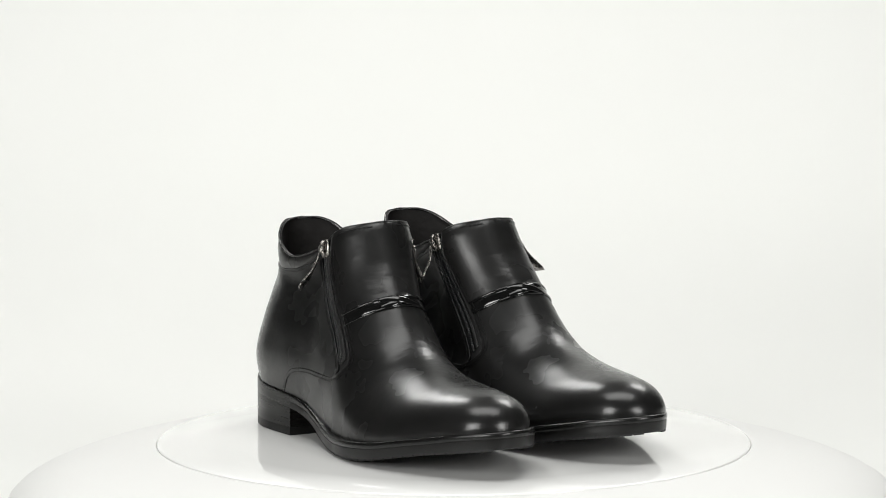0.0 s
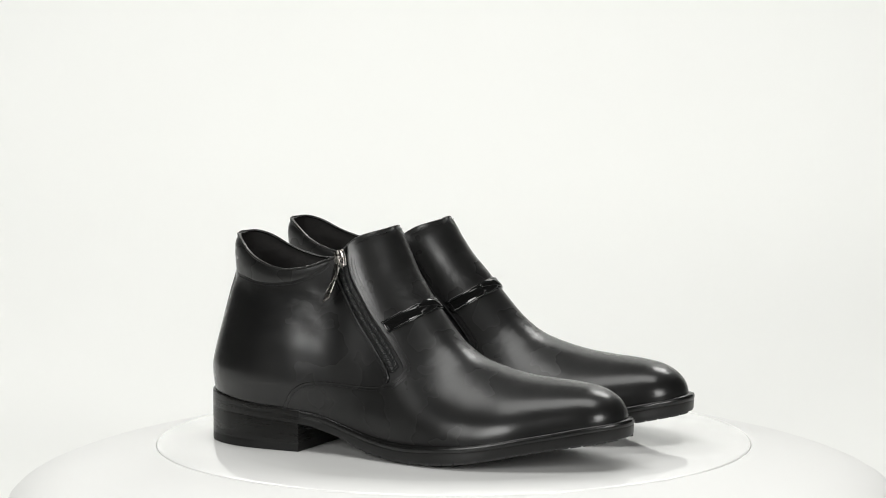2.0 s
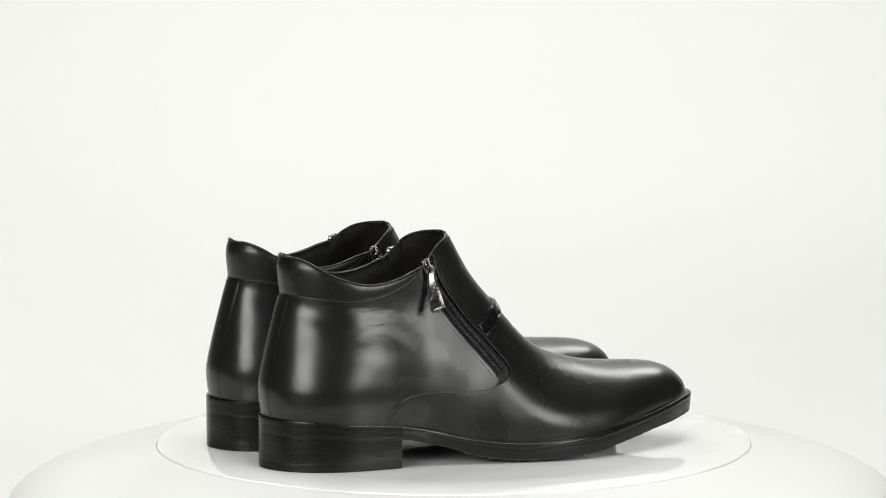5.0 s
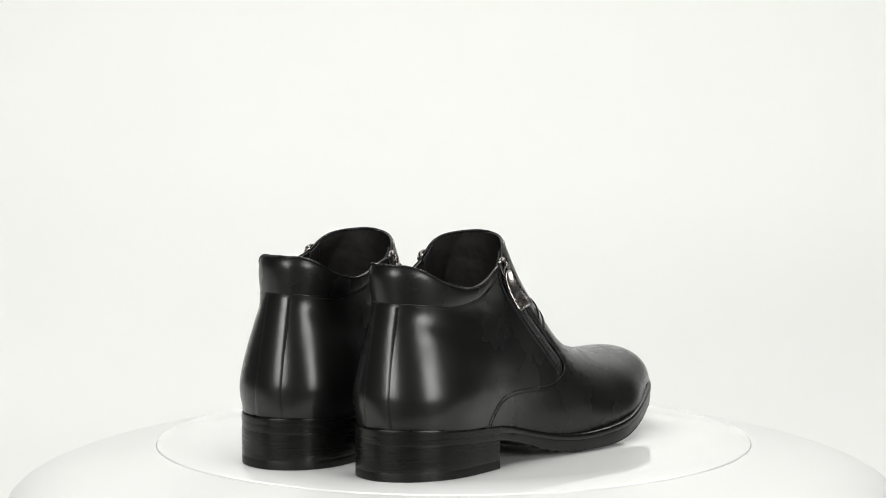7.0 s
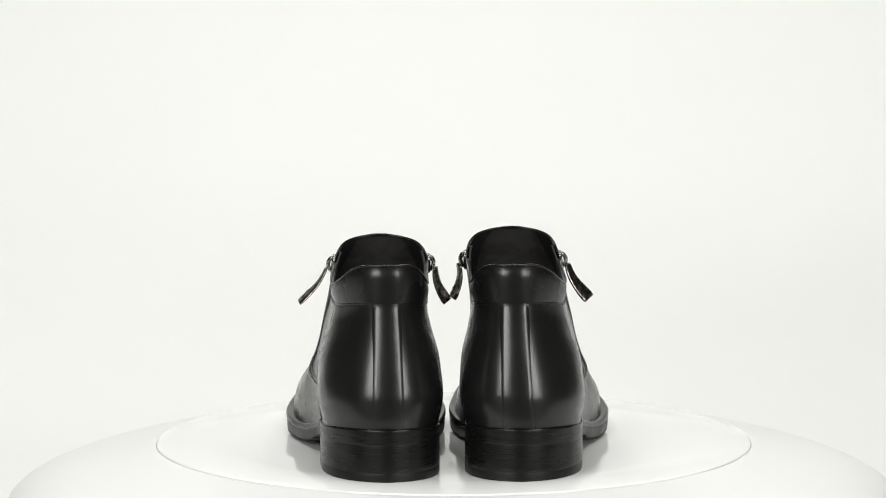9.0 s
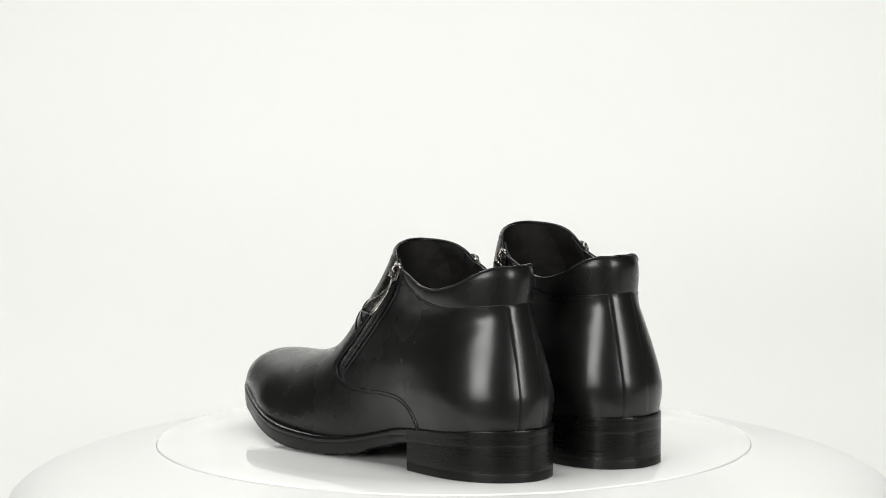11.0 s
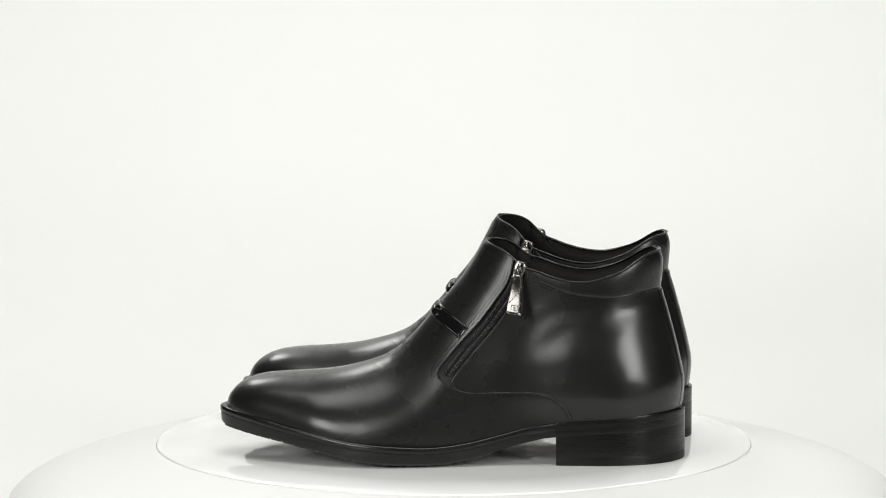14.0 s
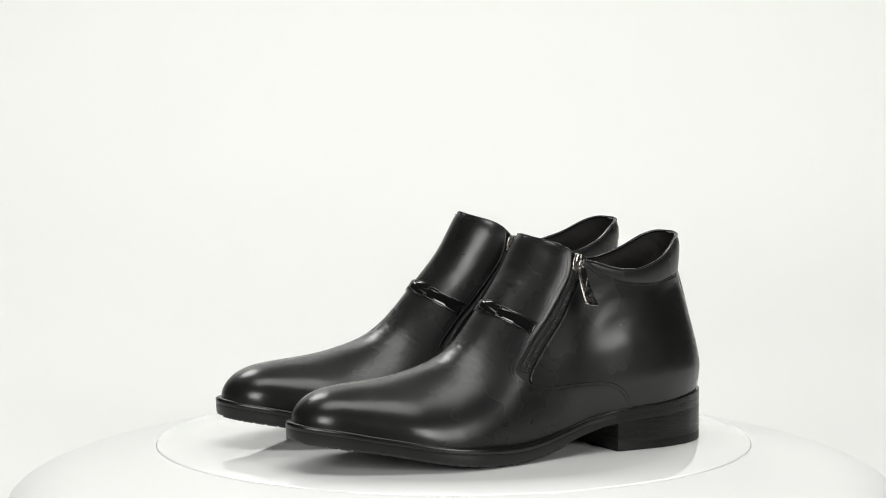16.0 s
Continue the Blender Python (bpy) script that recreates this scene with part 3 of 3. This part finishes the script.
# ---- zip ----
def pull_tab_mesh(form, side, p, out, flare, turn, tilt):
    """A bent metal tag that hangs from the slider."""
    down = np.array([tilt, 0, -1.0])
    t = np.linspace(0, 1, 22)
    length = 0.0232
    drop = length * t
    swing = 0.002 + flare * t - 0.002 * np.sin(math.pi * t * 1.15)
    path = p + down * drop[:, None] + out[None] * swing[:, None]
    half = np.interp(t, [0, 0.06, 0.2, 0.5, 0.8, 0.93, 1.0], [1.8, 3.0, 3.5, 4.2, 5.1, 5.3, 4.7]) * MM
    tan = unit(np.gradient(path, axis=0))
    face = unit(out * 0.84 + np.array([turn, 0, 0]))
    across = unit(np.cross(tan, face))
    nrm = unit(np.cross(across, tan))
    nrm = nrm * np.sign((nrm @ face))[:, None]
    tab = ribbon("pull_tab", path - nrm * 0.0006, nrm, across, half, 0.0013, METAL)
    # engraved mark: a plain frame and a slanting ridge
    c = path[18]
    chunks = []
    for a, b, ha, hb in ((0, 0.0019, 0.0022, 0.00018), (0, -0.0019, 0.0022, 0.00018), (0.0021, 0, 0.0002, 0.0019), (-0.0021, 0, 0.0002, 0.0019), (0, 0, 0.0009, 0.0003), (0, 0.0004, 0.0003, 0.0011)):
        chunks.append(brick_at(c + across[18] * a + tan[18] * b + nrm[18] * 0.0007, across[18] * ha, tan[18] * hb, nrm[18] * 0.00016))
    v, f = join(chunks)
    mark = mesh_from("engraved_mark", v, f, METAL_DARK, False)
    sl = [path[i] + across[i] * (half[i] * (1.6 * (i - 6) / 10 - 0.8)) + nrm[i] * 0.0007 for i in range(6, 17)]
    v, f = tube(np.array(sl), 0.0003)
    return tab, mark, mesh_from("ridge_line", v, f, METAL)


def build_zip(form, boot, side, labels, flare):
    tape = part("zipper", panel("zipper", form, IN_ZIP, np.full(GX.shape, -0.0010), TAPE, (side,), 0.0012), boot, labels)
    q, nn, ac, t = frames_on(form, ZIP_MID, side, -0.0002)
    s = np.r_[0, np.cumsum(np.linalg.norm(np.diff(q, axis=0), axis=1))]
    chunks = []
    pitch = 0.0015
    for d in np.arange(0.001, s[-1] - 0.004, pitch):
        i = int(np.searchsorted(s, d).clip(1, len(s) - 1))
        for sg in (1, -1):
            slant = ac[i] * sg + t[i] * 0.45
            c = q[i] + t[i] * (0.0004 * sg) + nn[i] * 0.0004
            chunks.append(tube(np.array([c + slant * 0.0002 + nn[i] * 0.0002, c + slant * 0.0019 + nn[i] * 0.0004, c + slant * 0.0035 - nn[i] * 0.0002]), 0.0006, 6))
    v, f = join(chunks)
    part("zip_teeth", mesh_from("zip_teeth", v, f, TEETH), tape, "black coil zip teeth")
    # slider at the closed top
    i = int(np.searchsorted(s, s[-1] - 0.0015))
    o = q[i] + nn[i] * 0.0007
    prof = np.linspace(-1, 1, 13)
    path = o + t[i] * (prof[:, None] * 0.0058)
    hw = 0.0043 * np.interp(prof, [-1, -0.6, 0.2, 0.7, 1], [0.72, 0.85, 1.0, 0.95, 0.6])
    body = ribbon("slider", path, np.repeat(nn[i:i + 1], 13, 0), np.repeat(ac[i:i + 1], 13, 0), hw, 0.0021, METAL)
    slider = part("slider", body, tape, "polished dark chrome zip slider")
    arch = np.linspace(0, math.pi, 12)
    loop = o + t[i] * (np.cos(arch)[:, None] * 0.0046) + nn[i] * (0.0012 + np.sin(arch)[:, None] * 0.0030)
    v1 = tube(loop, 0.0014, 8)
    ring_a = np.linspace(0, 2 * math.pi, 17)
    out = unit(np.array([0.0, form.mirror * side, 0.0]))
    hang = o + nn[i] * 0.0036 + t[i] * 0.0010
    ring = hang + np.outer(np.cos(ring_a), [0.0025, 0, 0]) + np.outer(np.sin(ring_a), out * 0.0012 + np.array([0, 0, 0.0032])) - np.array([0, 0, 0.0026])
    v2 = tube(ring, 0.0007, 6)
    v, f = join([v1, v2])
    part("slider_bridge", mesh_from("slider_bridge", v, f, METAL), tape, "chrome bridge and ring of the slider")
    tab, mark, line = pull_tab_mesh(form, side, hang - np.array([0, 0, 0.0035]), out, *flare)
    part("pull_tab", tab, tape, "bent dark chrome pull tab")
    part("engraved_mark", mark, tape, "small engraved mark as plain bars")
    part("ridge_line", line, tape)


# ---- strap ----
def build_strap(form, boot):
    """The patent band over the instep, with a crossed knot in the middle."""
    n = 40
    u = 1 - (1 - np.linspace(0, 1, n)) ** 2

    def over(a, r):
        """From the zip's edge on the outer side over the ridge to the inner side."""
        line = np.array(a) * (1 - u[:, None]) + np.array(r) * u[:, None]
        d, q = nearest(RIDGE, line[:, 0], line[:, 1])
        out, inn = frames_on(form, line, 1, 0.0009), frames_on(form, line, -1, 0.0009)
        pts = np.vstack([out[0], inn[0][::-1][1:]])
        nrm = np.vstack([out[1], inn[1][::-1][1:]])
        return pts, nrm

    def at_z(zc):
        return float(np.interp(-zc, -RIDGE[:, 1], RIDGE[:, 0])), zc

    lo, hi, mid = np.array([0.1455, 0.0825]), np.array([0.1405, 0.0885]), np.array([0.143, 0.0855])
    for name, a, r, half, lift in (("strap_bed", mid, at_z(0.0985), 0.0036, 0.0007), ("strap_rim", hi, at_z(0.1015), 0.0008, 0.0013), ("strap_rim", lo, at_z(0.0954), 0.0008, 0.0013)):
        p, nn = over(a, r)
        t = unit(np.gradient(p, axis=0))
        ac = unit(np.cross(t, nn))
        part(name, ribbon(name, p, nn, ac, half, lift, PATENT), boot, "glossy patent leather band over the instep" if name == "strap_bed" else "")
    # knot
    p, nn = over(mid, at_z(0.0985))
    t = unit(np.gradient(p, axis=0))
    ac = unit(np.cross(t, nn))
    s = np.r_[0, np.cumsum(np.linalg.norm(np.diff(p, axis=0), axis=1))]
    c = s[len(s) // 2]
    for sg, lift in ((1, 0.0010), (-1, 0.0005)):
        d = np.linspace(-0.015, 0.015, 24)
        k = np.stack([np.interp(c + d, s, p[:, j]) for j in range(3)], 1)
        kn = unit(np.stack([np.interp(c + d, s, nn[:, j]) for j in range(3)], 1))
        ka = unit(np.stack([np.interp(c + d, s, ac[:, j]) for j in range(3)], 1))
        k = k + ka * (sg * 0.0026 * np.sin(d / 0.015 * math.pi / 2))[:, None] + kn * (lift * np.cos(d / 0.015 * math.pi / 2) ** 2)[:, None]
        part("knot_band", ribbon("knot_band", k, kn, ka, 0.0016 + 0.0012 * np.cos(d / 0.015 * math.pi / 2), 0.0016, PATENT), boot, "crossed patent band of the knot")


# ---- lining ----
def build_lining(form, boot):
    nu = 84
    line = TOPLINE[np.linspace(0, len(TOPLINE) - 1, nu).astype(int)]
    verts, faces, nv = [], [], 22
    for side in (1, -1):
        base = len(verts)
        cols = []
        for j in range(nv):
            f = j / (nv - 1)
            drop = 0.0 if j == 0 else f ** 1.2
            z = line[:, 1] * (1 - drop) + 0.040 * drop
            x = line[:, 0] * (1 - 0.35 * drop) + 0.35 * drop * (0.02 + 0.55 * line[:, 0])
            lift = 0.0012 - 0.0030 * min(1, f * 8)
            bx = np.interp(z, BACK[::-1, 1], BACK[::-1, 0]) + 0.0006
            x = np.maximum(x, bx)
            p, _ = form.raw(x, z, side, np.full(nu, lift))
            p[0, 1] = p[-1, 1] = 0 if j >= 0 else p[0, 1]
            cols.append(form.place(p))
        verts += list(np.array(cols).reshape(-1, 3))
        for j in range(nv - 1):
            for i in range(nu - 1):
                a = base + j * nu + i
                faces.append((a, a + 1, a + nu + 1, a + nu))
    part("lining", mesh_from("lining", verts, faces, LINING), boot, "dark soft leather lining inside the shaft")
    x, wo = outline(OUTER, 60)
    keep = (x > 0.014) & (x < 0.14)
    x, w = x[keep], np.maximum(wo[keep] - 0.012, 0.004)
    part("insole", slab("insole", form, x, w, w, [(0.001, 0.034 + 0 * x), (0.0, 0.037 + 0 * x), (0.002, 0.038 + 0 * x)], LINING), boot, "dark insole")


# ---- edge beads and thread ----
def build_trim(form, boot):
    chunks = []
    for side in (1, -1):
        q = frames_on(form, TOPLINE, side, 0.0006)[0]
        q[0, 1] = form.place(np.array([[0, 0, q[0, 2]]]))[0, 1]
        q[-1, 1] = form.place(np.array([[0.1305, 0, 0.1505]]))[0, 1]
        chunks.append(tube(q, 0.00065, 7))
    v, f = join(chunks)
    beads = []
    for side in (1, -1):
        beads.append(tube(frames_on(form, SEAM, side, 0.0007)[0], 0.0006, 6))
        beads.append(tube(frames_on(form, ZIP_REAR, side, 0.0002)[0], 0.0008, 6))
        beads.append(tube(frames_on(form, COLLAR_SEAM[3:], side, 0.0002)[0], 0.0005, 6))
    bv, bf = join(beads)
    part("edge_fold", mesh_from("edge_fold", bv, bf, LEATHER), boot, "folded leather edges along the seams")
    part("top_binding", mesh_from("top_binding", v, f, LEATHER), boot, "rolled leather edge of the opening")
    thread = []
    for side in (1, -1):
        thread += stitches(form, offset_curve(SEAM, -0.0019)[6:-8], side, 0.0014)
        thread += stitches(form, offset_curve(SEAM, -0.0038)[120:-14], side, 0.0014)
        thread += stitches(form, offset_curve(ZIP_REAR, 0.0020)[10:-6], side, 0.0009)
        thread += stitches(form, offset_curve(COLLAR_SEAM, -0.0014)[14:-10], side, 0.0008)
        top = TOPLINE[TOPLINE[:, 0] > 0.113]
        thread += stitches(form, offset_curve(top, -0.0028)[:-1], side, 0.0016)
    for zz in np.arange(0.034, 0.1105, 0.0021):
        for sg in (1, -1):
            h = float(np.interp(zz, [0.03, 0.06, 0.11, 0.14], [0.0105, 0.0098, 0.0082, 0.0085]))
            bx = float(np.interp(zz, BACK[::-1, 1], BACK[::-1, 0])) + float(HEEL_RUN(zz)) * (1 - (1 - (h / 0.0375) ** 2) ** (1 / 2.6))
            v, f = brick_at(np.array([bx - 0.0004, sg * h, zz]), np.array([0.0, 0, 0.00085]), np.array([0, 0.0002, 0]), np.array([0.0002, 0, 0]))
            thread.append((form.place(np.array(v)), f))
    v, f = join(thread)
    part("stitching", mesh_from("stitching", v, f, THREAD, False), boot, "black thread along the seams")
    # stay up the heel's back
    z = np.linspace(0.0315, 0.1115, 60)
    half = np.interp(z, [0.03, 0.06, 0.11], [0.0115, 0.0108, 0.0092])
    verts, faces, m = [], [], 13
    for zz, h in zip(z, half):
        for y in np.linspace(-h, h, m):
            bx = float(np.interp(zz, BACK[::-1, 1], BACK[::-1, 0]))
            wide = float(np.interp(zz, [0.03, 0.06, 0.11, 0.14], [0.0375, 0.0405, 0.0345, 0.0325]))
            d = float(HEEL_RUN(zz)) * (1 - max(0, 1 - (y / wide) ** 2) ** (1 / 2.6))
            edge = abs(y) > h * 0.99
            verts.append((bx + d - (0.0002 if edge else 0.0010), y, zz))
    for i in range(len(z) - 1):
        for j in range(m - 1):
            a = i * m + j
            faces.append((a, a + 1, a + m + 1, a + m))
    part("heel_stay", mesh_from("heel_stay", form.place(np.array(verts)), faces, LEATHER), boot, "narrow leather strip up the heel")


def build_boot(name, mirror, lean, sag, flares, label):
    form = Form(mirror, lean, sag)
    boot = new(name)
    boot.empty_display_size = 0.05
    tagged(boot, label, "boot", "pair of boots")
    part("vamp", panel("vamp", form, IN_VAMP, 0.0011 + FOLDS, VAMP), boot, "smooth polished black leather vamp and front flap")
    part("quarter", panel("quarter", form, IN_QUARTER, 0.0006 + DENTS, LEATHER), boot, "polished black leather rear quarter")
    part("collar", panel("collar", form, IN_COLLAR, 0.0002 + 0.0011 * PUFF, COLLAR_LEATHER), boot, "padded black leather collar band")
    build_lining(form, boot)
    build_sole(form, boot)
    for side, text in ((1, "outer black zip with woven tape"), (-1, "inner black zip with woven tape")):
        build_zip(form, boot, side, text, flares[side])
    build_strap(form, boot)
    build_trim(form, boot)
    if mirror < 0:
        p, n = form.raw(np.array([0.160]), np.array([0.057]), -1, np.array([0.001]))
        chunks = []
        for a, b in ((0.0035, 0.002), (0.002, 0.0045), (0.0045, 0.0)):
            t = np.linspace(0, 1, 8)[:, None]
            path = p + t * np.array([[-0.001, -a, b]]) + np.sin(t * 4) * np.array([[0.001, 0.0004, 0.0008]])
            chunks.append(tube(form.place(path), 0.00022, 5))
        v, f = join(chunks)
        part("loose_thread", mesh_from("loose_thread", v, f, THREAD), boot, "frayed black thread end at the inner zip")
    return boot


build_studio()
disc = build_turntable()
right_boot = build_boot("ankle_boot", -1, -0.045, 0.003, {1: (0.0135, -0.6, -0.06), -1: (0.003, -0.4, -0.02)}, "black leather zip ankle boot, inner side beside its mate")
left_boot = build_boot("ankle_boot", 1, -0.006, 0.0075, {1: (0.0170, -0.08, 0.10), -1: (0.007, -0.54, -0.02)}, "black leather zip ankle boot with slightly out-turned toe")


# ---- what turns ----
def motions():
    """The disc and both boots turn together about the upright axis."""
    times = [0.5 * k for k in range(33)]
    at = {disc: pose(0, 0, 0),
          right_boot: pose(-0.117, -0.0432, TOP, 0, 0, -2.05) @ pose(-0.04, 0, 0),
          left_boot: pose(-0.1185, 0.0486, TOP, 0, 0, 2.75) @ pose(-0.04, 0, 0)}
    for thing, rest in at.items():
        walk(thing, [(t, pose(0, 0, 0, 0, 0, SPIN * (t - 3.5)) @ rest) for t in times])


motions()
